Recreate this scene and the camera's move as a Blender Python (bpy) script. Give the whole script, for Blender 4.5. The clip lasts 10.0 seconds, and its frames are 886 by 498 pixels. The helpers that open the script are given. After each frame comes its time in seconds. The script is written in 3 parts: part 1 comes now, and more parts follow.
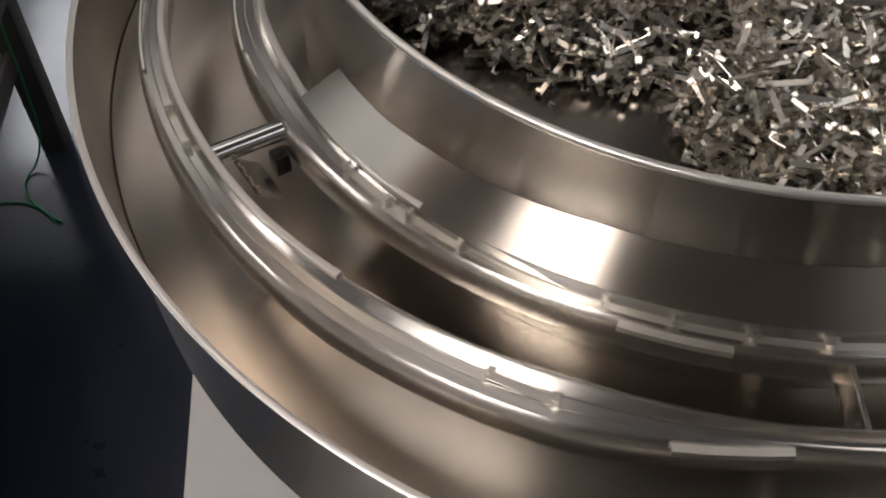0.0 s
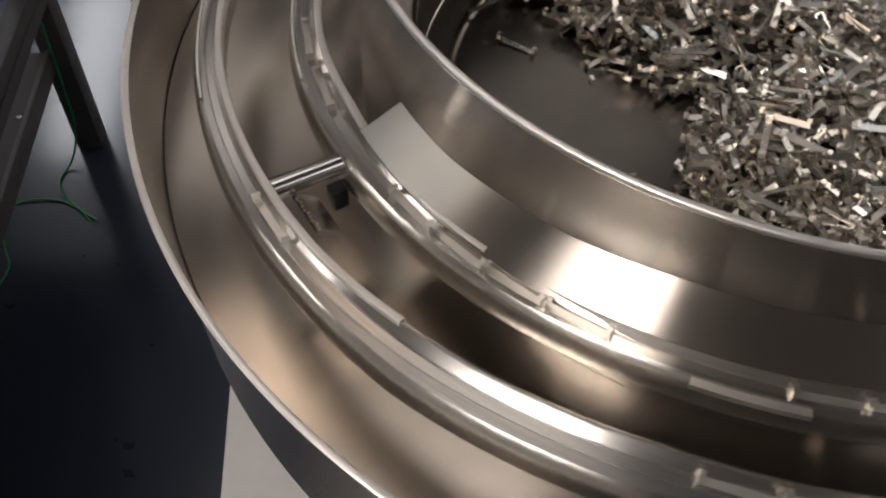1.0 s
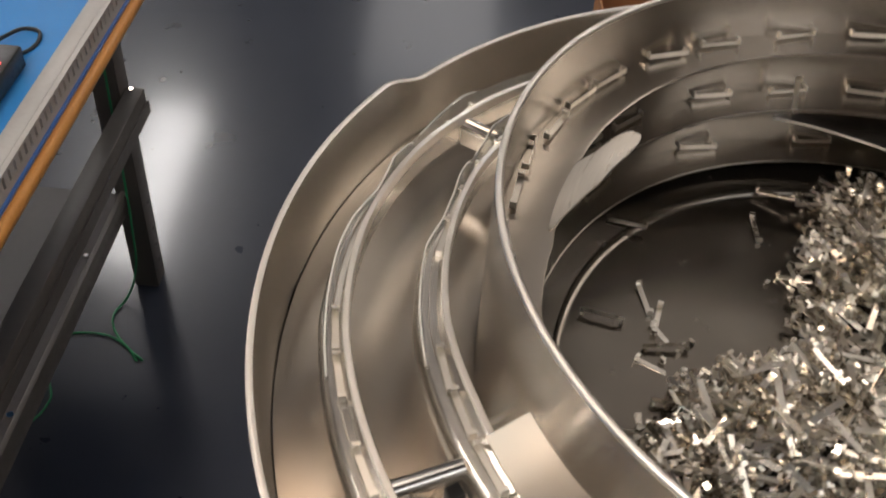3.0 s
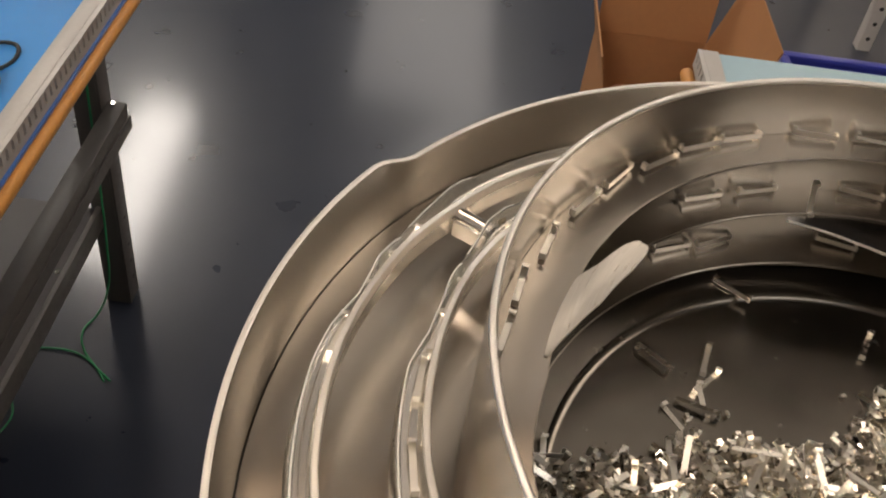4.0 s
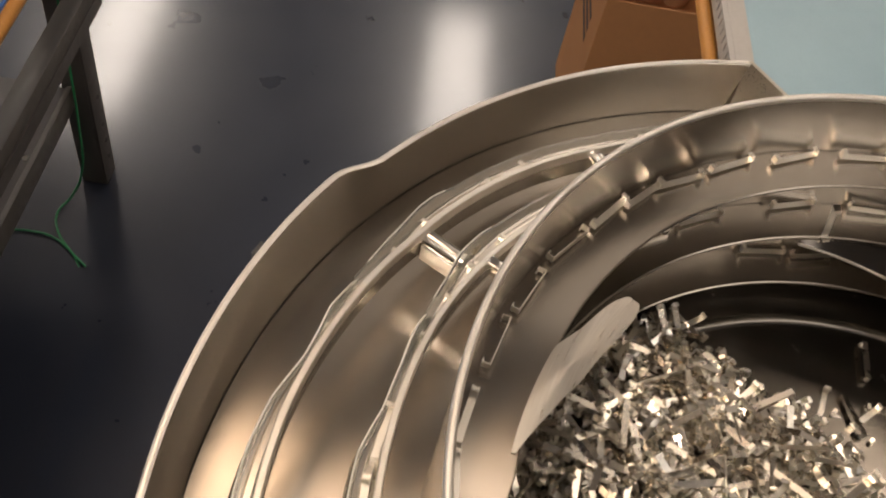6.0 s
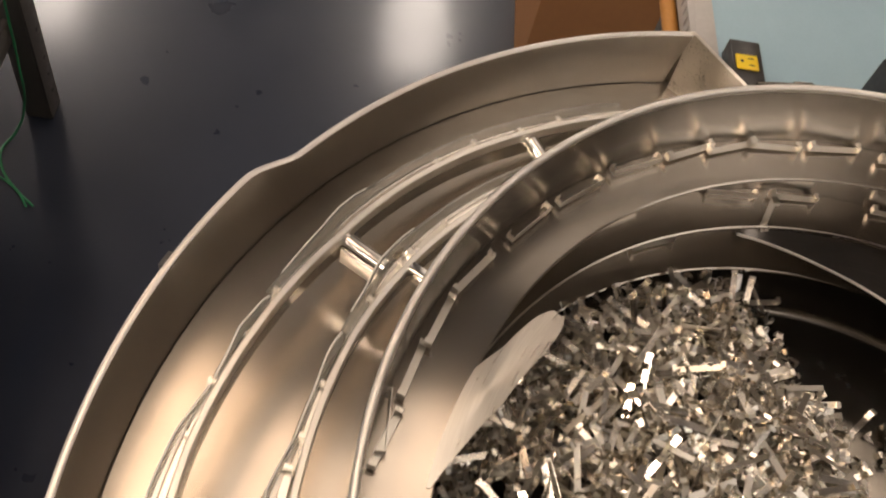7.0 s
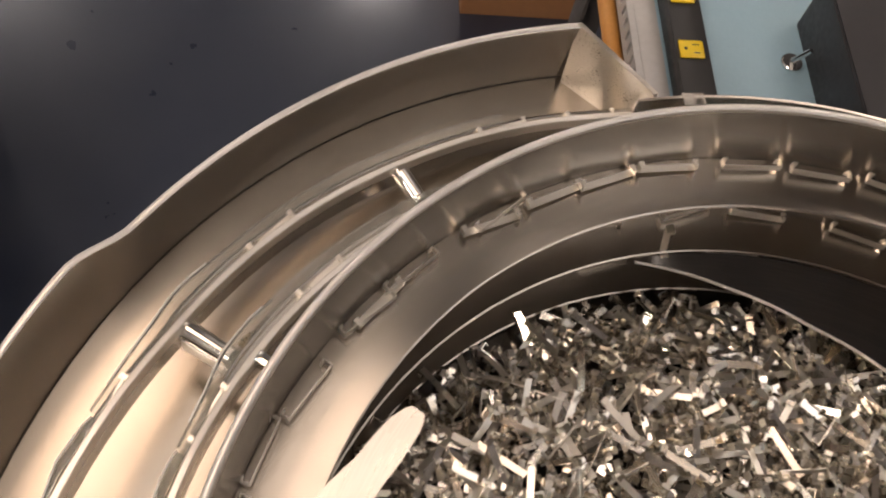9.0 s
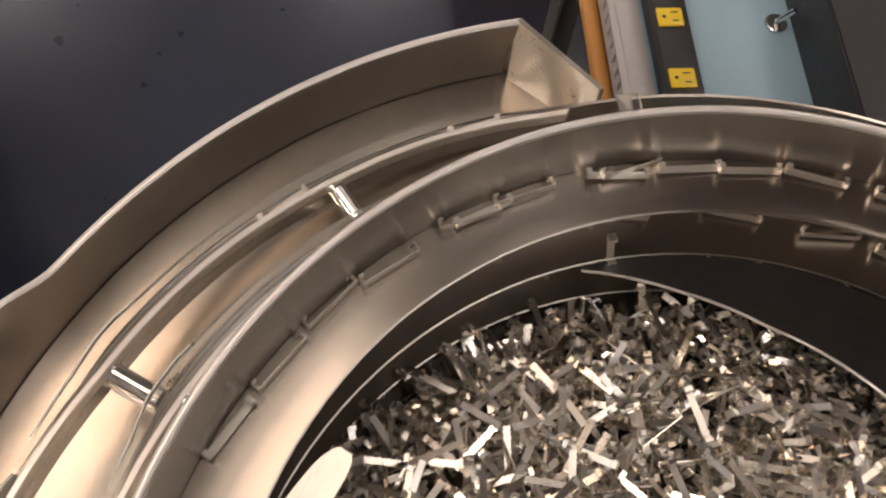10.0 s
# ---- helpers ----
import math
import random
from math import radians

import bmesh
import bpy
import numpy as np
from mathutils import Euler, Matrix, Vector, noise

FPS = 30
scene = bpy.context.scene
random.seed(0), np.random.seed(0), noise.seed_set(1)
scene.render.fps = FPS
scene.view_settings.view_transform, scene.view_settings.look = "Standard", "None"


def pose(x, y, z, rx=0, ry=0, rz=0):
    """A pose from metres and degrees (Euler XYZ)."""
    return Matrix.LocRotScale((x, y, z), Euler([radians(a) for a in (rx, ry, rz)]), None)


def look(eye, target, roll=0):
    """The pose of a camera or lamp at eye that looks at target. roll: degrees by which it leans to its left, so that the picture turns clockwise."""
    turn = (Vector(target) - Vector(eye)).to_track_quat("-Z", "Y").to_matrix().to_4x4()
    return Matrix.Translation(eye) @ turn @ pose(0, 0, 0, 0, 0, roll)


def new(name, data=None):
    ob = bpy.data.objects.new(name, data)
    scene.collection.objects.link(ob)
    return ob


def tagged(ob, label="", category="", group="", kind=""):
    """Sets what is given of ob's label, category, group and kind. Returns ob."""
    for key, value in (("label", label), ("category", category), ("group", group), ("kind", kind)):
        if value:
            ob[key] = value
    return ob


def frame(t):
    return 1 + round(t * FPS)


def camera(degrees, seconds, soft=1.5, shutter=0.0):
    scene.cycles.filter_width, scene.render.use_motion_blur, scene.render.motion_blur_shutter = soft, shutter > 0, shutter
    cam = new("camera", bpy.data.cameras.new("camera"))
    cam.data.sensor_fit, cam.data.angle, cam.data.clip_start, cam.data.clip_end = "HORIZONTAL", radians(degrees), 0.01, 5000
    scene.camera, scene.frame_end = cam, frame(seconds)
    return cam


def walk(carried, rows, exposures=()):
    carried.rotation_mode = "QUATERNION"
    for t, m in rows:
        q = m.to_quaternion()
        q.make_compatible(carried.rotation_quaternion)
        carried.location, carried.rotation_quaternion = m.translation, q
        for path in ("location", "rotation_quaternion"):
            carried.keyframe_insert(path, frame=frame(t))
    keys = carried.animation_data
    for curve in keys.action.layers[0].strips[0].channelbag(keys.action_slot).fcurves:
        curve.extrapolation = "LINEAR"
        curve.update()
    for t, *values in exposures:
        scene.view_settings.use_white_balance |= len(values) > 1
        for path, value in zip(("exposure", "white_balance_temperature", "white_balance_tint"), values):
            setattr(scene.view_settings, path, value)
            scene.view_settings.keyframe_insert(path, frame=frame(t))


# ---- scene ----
cam = camera(48.91, 10.0, soft=2.0, shutter=0.4)
PATH = [
    (0, pose(0.0613, -0.5177, 1.6636, 38.58, -0.57, 26.45)),
    (0.5, pose(0.0567, -0.5186, 1.6681, 38.16, -0.02, 26.51)),
    (1, pose(0.0353, -0.5047, 1.6665, 38.42, -0.30, 28.42)),
    (1.5, pose(0.0220, -0.5106, 1.6787, 41.61, -1.88, 30.14)),
    (2, pose(0.0115, -0.5032, 1.6860, 43.48, -0.59, 33.56)),
    (2.5, pose(-0.0193, -0.4950, 1.7019, 45.81, -2.35, 34.31)),
    (3, pose(-0.0385, -0.4780, 1.7146, 46.52, -3.37, 34.30)),
    (3.2, pose(-0.0499, -0.4646, 1.7167, 46.96, -4.16, 34.34)),
    (4.3, pose(-0.0961, -0.3985, 1.7237, 46.53, -7.13, 36.36)),
    (4.5, pose(-0.1019, -0.3868, 1.7240, 45.80, -7.47, 36.81)),
    (5, pose(-0.1177, -0.3662, 1.7366, 43.66, -7.59, 37.16)),
    (5.2, look((-0.123, -0.353, 1.7365), (-0.788, 0.848, 0.273), 11.6)),
    (6.3, look((-0.160, -0.283, 1.749), (-0.681, 0.801, 0.151), 13.5)),
    (6.5, pose(-0.1606, -0.2704, 1.7525, 35.66, -8.31, 36.12)),
    (7, pose(-0.1673, -0.2404, 1.7559, 32.40, -8.90, 35.30)),
    (7.5, pose(-0.1799, -0.2111, 1.7533, 29.96, -9.21, 34.77)),
    (8, pose(-0.1774, -0.1816, 1.7564, 29.93, -9.48, 33.20)),
    (8.5, pose(-0.1724, -0.1363, 1.7565, 28.23, -7.45, 32.02)),
    (9, pose(-0.1650, -0.1172, 1.7537, 27.50, -6.66, 30.35)),
    (9.5, pose(-0.1549, -0.0908, 1.7553, 26.45, -5.41, 29.18)),
    (10, pose(-0.1433, -0.0661, 1.7542, 25.51, -4.02, 28.00)),
]
EXPOSURES = [(0, 0.06, 6000, 13), (1, 0.10, 6000, 13), (2, 0.34, 6050, 13), (3, 0.86, 6500, 13), (4.5, 1.05, 7200, 14), (6, 0.99, 7350, 16), (7, 0.96, 7400, 18), (8.5, 0.97, 7050, 19), (10, 0.97, 6800, 19)]
walk(cam, PATH, EXPOSURES)

# ---------------------------------------------------------------- world and light
world = bpy.data.worlds.new("world")
scene.world = world
world.use_nodes = True
world.node_tree.nodes["Background"].inputs["Color"].default_value = (0.02, 0.02, 0.022, 1)
world.node_tree.nodes["Background"].inputs["Strength"].default_value = 0.3

LAMP_COLOUR = (1.0, 0.90, 0.78)
# centre, half length, half width, turn and strength of each ceiling panel; most are added
WARM_LAMP = (1.0, 0.76, 0.55)
COOL_LAMP = (0.96, 0.94, 0.90)
LAMPS = [
    # unseen weak panels, added to brighten ledge, pan and ring wall
    (-0.46, 0.24, 0.28, 0.26, 94, 1.35, (1.0, 0.88, 0.74)),
    (-1.03, 0.07, 0.41, 0.23, 94, 2.3, WARM_LAMP),
    (-0.64, 1.40, 0.45, 0.22, 94, 0.35, LAMP_COLOUR),
    (-1.72, 1.12, 0.36, 0.24, 94, 0.8, LAMP_COLOUR),
    (1.72, -0.20, 0.85, 0.46, 98, 1.15, COOL_LAMP),
    # placed from the highlight on the feed plate
    (-0.50, -1.72, 0.50, 0.34, 98, 12.0, LAMP_COLOUR),
    # added, unseen: tint on the feed plate, far ledge, brighter clip heap
    (-1.62, -0.25, 0.42, 0.30, 94, 0.9, (0.84, 0.95, 0.93)),
    (-0.85, 2.70, 0.85, 0.28, 94, 0.9, LAMP_COLOUR),
    (0.46, 2.00, 0.60, 0.28, 94, 3.0, LAMP_COLOUR),
    # two tubes placed from their glare on the floor
    (-2.66, 4.28, 0.75, 0.20, 123, 8.0, COOL_LAMP),
    (-4.75, 3.10, 0.95, 0.22, 123, 8.5, COOL_LAMP),
    # added, unseen: lifts the far floor, then general fill
    (-4.5, 6.4, 1.30, 0.60, 123, 0.9, COOL_LAMP),
    (-7.0, 1.0, 0.56, 0.24, 123, 30.0, LAMP_COLOUR),
    (-1.2, 6.2, 0.56, 0.24, 98, 10.0, LAMP_COLOUR),
    (-3.6, -2.0, 0.56, 0.24, 98, 16.0, LAMP_COLOUR),
]


RIM = 1.396          # height of the ring wall's rim
BENCH = 0.885        # height of the bench tops


# ---------------------------------------------------------------- materials
def nodes_of(name):
    m = bpy.data.materials.new(name)
    m.use_nodes = True
    nt = m.node_tree
    return m, nt, nt.nodes["Principled BSDF"]


def link(nt, a, b):
    nt.links.new(a, b)


def ramp(nt, src, lo, hi, p0=0.3, p1=0.7):
    r = nt.nodes.new("ShaderNodeValToRGB")
    r.color_ramp.elements[0].position, r.color_ramp.elements[1].position = p0, p1
    r.color_ramp.elements[0].color = (*lo, 1) if len(lo) == 3 else lo
    r.color_ramp.elements[1].color = (*hi, 1) if len(hi) == 3 else hi
    link(nt, src, r.inputs[0])
    return r


def noise_tex(nt, vec, scale, detail=4.0, rough=0.55):
    n = nt.nodes.new("ShaderNodeTexNoise")
    n.inputs["Scale"].default_value = scale
    n.inputs["Detail"].default_value = detail
    n.inputs["Roughness"].default_value = rough
    if vec is not None:
        link(nt, vec, n.inputs["Vector"])
    return n


def math_node(nt, op, a, b=None):
    m = nt.nodes.new("ShaderNodeMath")
    m.operation = op
    for i, v in enumerate((a, b)):
        if v is None:
            continue
        if isinstance(v, (int, float)):
            m.inputs[i].default_value = v
        else:
            link(nt, v, m.inputs[i])
    return m.outputs[0]


def bump(nt, bsdf, height, strength, dist=0.001):
    b = nt.nodes.new("ShaderNodeBump")
    b.inputs["Strength"].default_value = strength
    b.inputs["Distance"].default_value = dist
    link(nt, height, b.inputs["Height"])
    link(nt, b.outputs[0], bsdf.inputs["Normal"])


def spun_steel(name, lo, hi, r0, r1, aniso=0.5, streak=3500.0, blotch=0.85):
    """Stainless sheet with grinding marks that run round the bowl's axis."""
    m, nt, b = nodes_of(name)
    tc = nt.nodes.new("ShaderNodeTexCoord")
    sp = nt.nodes.new("ShaderNodeSeparateXYZ")
    link(nt, tc.outputs["Object"], sp.inputs[0])
    x, y, z = sp.outputs
    rad = math_node(nt, "SQRT", math_node(nt, "ADD", math_node(nt, "MULTIPLY", x, x), math_node(nt, "MULTIPLY", y, y)))
    ang = math_node(nt, "ARCTAN2", y, x)
    cb = nt.nodes.new("ShaderNodeCombineXYZ")
    link(nt, math_node(nt, "MULTIPLY", rad, streak), cb.inputs[0])
    link(nt, math_node(nt, "MULTIPLY", ang, 1.5), cb.inputs[1])
    link(nt, math_node(nt, "MULTIPLY", z, streak), cb.inputs[2])
    fine = noise_tex(nt, cb.outputs[0], 1.0, 3.0)
    blot = noise_tex(nt, tc.outputs["Object"], 14.0, 5.0, 0.6)
    smear = noise_tex(nt, tc.outputs["Object"], 60.0, 4.0, 0.6)
    mix = nt.nodes.new("ShaderNodeMix")
    mix.inputs[0].default_value = blotch
    link(nt, fine.outputs[0], mix.inputs[2])
    link(nt, blot.outputs[0], mix.inputs[3])
    col = ramp(nt, mix.outputs[0], lo, hi, 0.32, 0.68)
    link(nt, col.outputs[0], b.inputs["Base Color"])
    mix2 = nt.nodes.new("ShaderNodeMix")
    mix2.inputs[0].default_value = blotch
    link(nt, fine.outputs[0], mix2.inputs[2])
    link(nt, smear.outputs[0], mix2.inputs[3])
    rr = ramp(nt, mix2.outputs[0], (r0,) * 3, (r1,) * 3, 0.3, 0.7)
    link(nt, rr.outputs[0], b.inputs["Roughness"])
    b.inputs["Metallic"].default_value = 1.0
    b.inputs["Anisotropic"].default_value = aniso
    b.inputs["Anisotropic Rotation"].default_value = 0.25
    tg = nt.nodes.new("ShaderNodeTangent")
    tg.direction_type, tg.axis = "RADIAL", "Z"
    link(nt, tg.outputs[0], b.inputs["Tangent"])
    return m


def plain(name, lo, hi, rough, scale=40.0, metal=0.0, bumps=0.1, spread=0.08):
    m, nt, b = nodes_of(name)
    tc = nt.nodes.new("ShaderNodeTexCoord")
    big = noise_tex(nt, tc.outputs["Object"], scale * 0.12, 4.0)
    small = noise_tex(nt, tc.outputs["Object"], scale * 3.0, 5.0)
    mix = nt.nodes.new("ShaderNodeMix")
    mix.inputs[0].default_value = 0.4
    link(nt, big.outputs[0], mix.inputs[2])
    link(nt, small.outputs[0], mix.inputs[3])
    link(nt, ramp(nt, mix.outputs[0], lo, hi).outputs[0], b.inputs["Base Color"])
    link(nt, ramp(nt, small.outputs[0], (max(0.02, rough - spread),) * 3, (rough + spread,) * 3).outputs[0], b.inputs["Roughness"])
    b.inputs["Metallic"].default_value = metal
    if bumps:
        bump(nt, b, small.outputs[0], bumps, 0.0008)
    return m


STEEL = spun_steel("ring_steel", (0.47, 0.435, 0.392), (0.55, 0.515, 0.47), 0.25, 0.27, 0.93, 5200.0, 0.86)
PAN_STEEL = spun_steel("pan_steel", (0.49, 0.44, 0.38), (0.59, 0.535, 0.47), 0.22, 0.26, 0.85, 4200.0, 0.8)
SHELF_STEEL = spun_steel("shelf_steel", (0.46, 0.415, 0.36), (0.56, 0.51, 0.455), 0.21, 0.25, 0.9, 4200.0, 0.8)
RAIL_STEEL = spun_steel("rail_steel", (0.68, 0.65, 0.60), (0.84, 0.81, 0.76), 0.21, 0.27, 0.7, 1000.0, 0.4)
BLADE_STEEL = spun_steel("blade_steel", (0.62, 0.58, 0.52), (0.74, 0.70, 0.64), 0.26, 0.32, 0.5, 1300.0, 0.4)
EDGE_STEEL = spun_steel("sanded_edge_steel", (0.84, 0.81, 0.76), (0.94, 0.91, 0.87), 0.34, 0.46, 0.0)
# lower base colour stands in for the shade and dark reflections down there
FLOOR_STEEL = spun_steel("shaded_floor_steel", (0.18, 0.165, 0.145), (0.25, 0.226, 0.20), 0.21, 0.28, 0.6)
# the ramp's dark reflections are put into its base colour
RAMP_STEEL = spun_steel("darkened_ramp_steel", (0.12, 0.11, 0.10), (0.19, 0.172, 0.155), 0.14, 0.22, 0.6, 1300.0, 0.6)


def strip_metal():
    """Nickel-plated strip: every facet a little lighter, browner or duller than the next."""
    m, nt, b = nodes_of("nickel_strip")
    geo = nt.nodes.new("ShaderNodeNewGeometry")
    tc = nt.nodes.new("ShaderNodeTexCoord")
    small = noise_tex(nt, tc.outputs["Object"], 220.0, 3.0)
    r = ramp(nt, geo.outputs["Random Per Island"], (0.60, 0.54, 0.45), (0.90, 0.87, 0.81), 0.0, 1.0)
    mid = r.color_ramp.elements.new(0.35)
    mid.color = (0.80, 0.76, 0.69, 1)
    link(nt, r.outputs[0], b.inputs["Base Color"])
    mix = nt.nodes.new("ShaderNodeMix")
    mix.inputs[0].default_value = 0.5
    link(nt, geo.outputs["Random Per Island"], mix.inputs[2])
    link(nt, small.outputs[0], mix.inputs[3])
    link(nt, ramp(nt, mix.outputs[0], (0.16,) * 3, (0.36,) * 3, 0.2, 0.8).outputs[0], b.inputs["Roughness"])
    b.inputs["Metallic"].default_value = 1.0
    bump(nt, b, small.outputs[0], 0.08, 0.0004)
    return m


CLIP_STEEL = strip_metal()
WELD = plain("weld_bead", (0.45, 0.38, 0.28), (0.7, 0.6, 0.45), 0.3, 200.0, 1.0, 0.3)
DARK_STEEL = plain("dark_painted_steel", (0.050, 0.048, 0.048), (0.080, 0.077, 0.076), 0.42, 30.0, 0.0, 0.1)
BENCH_STEEL = plain("brown_grey_painted_steel", (0.080, 0.075, 0.072), (0.115, 0.108, 0.104), 0.45, 30.0, 0.0, 0.1)
SHELF_MAT = plain("grey_shelf_laminate", (0.055, 0.050, 0.053), (0.075, 0.070, 0.073), 0.46, 30.0)
GREY_FRAME = plain("grey_aluminium_frame", (0.42, 0.41, 0.40), (0.52, 0.51, 0.50), 0.4, 40.0, 0.0)
WHITE_PAINT = plain("pale_grey_paint", (0.60, 0.58, 0.56), (0.70, 0.68, 0.66), 0.45, 20.0)
ORANGE = plain("orange_wood_edging", (0.50, 0.22, 0.05), (0.66, 0.32, 0.09), 0.4, 60.0)
BLUE_LINE = plain("blue_film", (0.05, 0.16, 0.5), (0.07, 0.2, 0.6), 0.35)
BLUE_MAT = plain("bright_blue_mat", (0.03, 0.23, 0.62), (0.04, 0.28, 0.72), 0.5, 80.0)
PALE_MAT = plain("pale_blue_mat", (0.31, 0.48, 0.58), (0.36, 0.54, 0.64), 0.45, 80.0)
BLACK = plain("black_plastic", (0.012, 0.012, 0.013), (0.022, 0.022, 0.023), 0.38, 60.0)
CHARCOAL = plain("charcoal_paint", (0.016, 0.015, 0.018), (0.028, 0.027, 0.031), 0.5, 40.0)
YELLOW = plain("yellow_plastic", (0.80, 0.56, 0.02), (0.88, 0.64, 0.03), 0.35, 60.0)
CARDBOARD = plain("cardboard", (0.36, 0.17, 0.075), (0.44, 0.22, 0.10), 0.8, 20.0, 0.0, 0.25)
PAPER_ROLL = plain("brown_paper", (0.33, 0.15, 0.07), (0.42, 0.2, 0.1), 0.8, 30.0)
PRINT_BLACK = plain("printed_bars", (0.03, 0.03, 0.04), (0.06, 0.05, 0.06), 0.7)
BIN_BLUE = plain("blue_tote_plastic", (0.03, 0.04, 0.32), (0.05, 0.07, 0.42), 0.35, 20.0)
GREEN = plain("green_wire", (0.01, 0.22, 0.09), (0.02, 0.32, 0.13), 0.4)
WALL_PAINT = plain("room_wall_paint", (0.40, 0.37, 0.34), (0.46, 0.425, 0.39), 0.7, 5.0)
CEILING_PAINT = plain("ceiling_tile", (0.58, 0.55, 0.52), (0.66, 0.63, 0.595), 0.85, 10.0)
CHROME = plain("chrome", (0.75, 0.74, 0.72), (0.85, 0.84, 0.82), 0.12, 60.0, 1.0, 0.0, 0.04)


def emitter(name, colour, strength):
    m, nt, b = nodes_of(name)
    b.inputs["Emission Color"].default_value = (*colour, 1)
    b.inputs["Emission Strength"].default_value = strength
    b.inputs["Base Color"].default_value = (0.8, 0.8, 0.8, 1)
    return m


RED_GLOW = emitter("red_indicator", (1.0, 0.05, 0.04), 4.0)


def clear_plastic():
    m, nt, b = nodes_of("clear_plastic")
    b.inputs["Base Color"].default_value = (0.95, 0.95, 0.92, 1)
    b.inputs["Roughness"].default_value = 0.10
    b.inputs["Transmission Weight"].default_value = 0.92
    b.inputs["IOR"].default_value = 1.45
    tc = nt.nodes.new("ShaderNodeTexCoord")
    n = noise_tex(nt, tc.outputs["Object"], 120.0, 3.0)
    bump(nt, b, n.outputs[0], 0.10, 0.0005)
    return m


CLEAR = clear_plastic()
# white stands in for light caught in the guards' cut edges
GUARD_EDGE = plain("cut_plastic_edge", (0.62, 0.62, 0.58), (0.74, 0.74, 0.70), 0.35, 60.0)


def epoxy_floor():
    m, nt, b = nodes_of("dark_epoxy_floor")
    tc = nt.nodes.new("ShaderNodeTexCoord")
    big = noise_tex(nt, tc.outputs["Object"], 1.3, 5.0)
    mid = noise_tex(nt, tc.outputs["Object"], 9.0, 4.0, 0.5)
    ripple = noise_tex(nt, tc.outputs["Object"], 55.0, 4.0, 0.6)
    mix = nt.nodes.new("ShaderNodeMix")
    mix.inputs[0].default_value = 0.5
    link(nt, big.outputs[0], mix.inputs[2])
    link(nt, mid.outputs[0], mix.inputs[3])
    base = ramp(nt, mix.outputs[0], (0.022, 0.029, 0.048), (0.030, 0.038, 0.060), 0.25, 0.75)
    link(nt, base.outputs[0], b.inputs["Base Color"])
    link(nt, ramp(nt, mid.outputs[0], (0.27,) * 3, (0.34,) * 3).outputs[0], b.inputs["Roughness"])
    b.inputs["Specular IOR Level"].default_value = 0.5
    b.inputs["Coat Weight"].default_value = 0.7
    b.inputs["Coat Roughness"].default_value = 0.12
    bump(nt, b, ripple.outputs[0], 0.06, 0.0012)
    peel = nt.nodes.new("ShaderNodeBump")
    peel.inputs["Strength"].default_value = 0.12
    peel.inputs["Distance"].default_value = 0.0012
    fine = noise_tex(nt, tc.outputs["Object"], 110.0, 3.0, 0.5)
    link(nt, fine.outputs[0], peel.inputs["Height"])
    link(nt, peel.outputs[0], b.inputs["Coat Normal"])
    return m


EPOXY = epoxy_floor()


# ---------------------------------------------------------------- mesh helpers
def finish(bm, name, material, smooth=35.0):
    bmesh.ops.recalc_face_normals(bm, faces=bm.faces)
    me = bpy.data.meshes.new(name)
    bm.to_mesh(me)
    bm.free()
    me.materials.append(material)
    if smooth:
        me.polygons.foreach_set("use_smooth", [True] * len(me.polygons))
        me.set_sharp_from_angle(angle=radians(smooth))
    return me


def part(name, bm, material, parent, label="", smooth=35.0):
    ob = new(name, finish(bm, name, material, smooth))
    ob.parent = parent
    if label:
        ob["label"] = label
    return ob


def thing(name, label, category, m=None, group="", kind=""):
    ob = new(name)
    ob.empty_display_size = 0.05
    if m is not None:
        ob.matrix_basis = m
    return tagged(ob, label, category, group, kind)


def solid(name, bm, material, label, category, m=None, group="", kind="", smooth=35.0):
    ob = new(name, finish(bm, name, material, smooth))
    if m is not None:
        ob.matrix_basis = m
    return tagged(ob, label, category, group, kind)


def add_box(bm, lo, hi, bevel=0.0, m=None):
    r = bmesh.ops.create_cube(bm, size=1.0)
    vs = r["verts"]
    c = [(a + b) / 2 for a, b in zip(lo, hi)]
    s = [abs(b - a) for a, b in zip(lo, hi)]
    for v in vs:
        v.co = Vector([c[i] + v.co[i] * s[i] for i in range(3)])
    if bevel:
        es = list({e for v in vs for e in v.link_edges})
        res = bmesh.ops.bevel(bm, geom=es, offset=bevel, segments=2, profile=0.5, affect="EDGES")
        vs = list({v for f in res["faces"] for v in f.verts} | {v for v in vs if v.is_valid})
    if m is not None:
        bmesh.ops.transform(bm, matrix=m, verts=vs)
    return vs


def box(lo, hi, bevel=0.0, m=None):
    bm = bmesh.new()
    add_box(bm, lo, hi, bevel, m)
    return bm


def rod(p, q, r, segs=24, bm=None, bevel=0.0):
    bm = bm or bmesh.new()
    p, q = Vector(p), Vector(q)
    res = bmesh.ops.create_cone(bm, cap_ends=True, segments=segs, radius1=r, radius2=r, depth=(q - p).length)
    turn = (q - p).to_track_quat("Z", "Y").to_matrix().to_4x4()
    bmesh.ops.transform(bm, matrix=Matrix.Translation((p + q) / 2) @ turn, verts=res["verts"])
    if bevel:
        es = [e for e in bm.edges if any(len(f.verts) > 4 for f in e.link_faces)]
        bmesh.ops.bevel(bm, geom=es, offset=bevel, segments=2, affect="EDGES")
    return bm


def at(az, r, z):
    """A point of the bowl: degrees clockwise from -x, radius, height over the rim."""
    a = radians(az)
    return (-r * math.cos(a), r * math.sin(a), RIM + z)


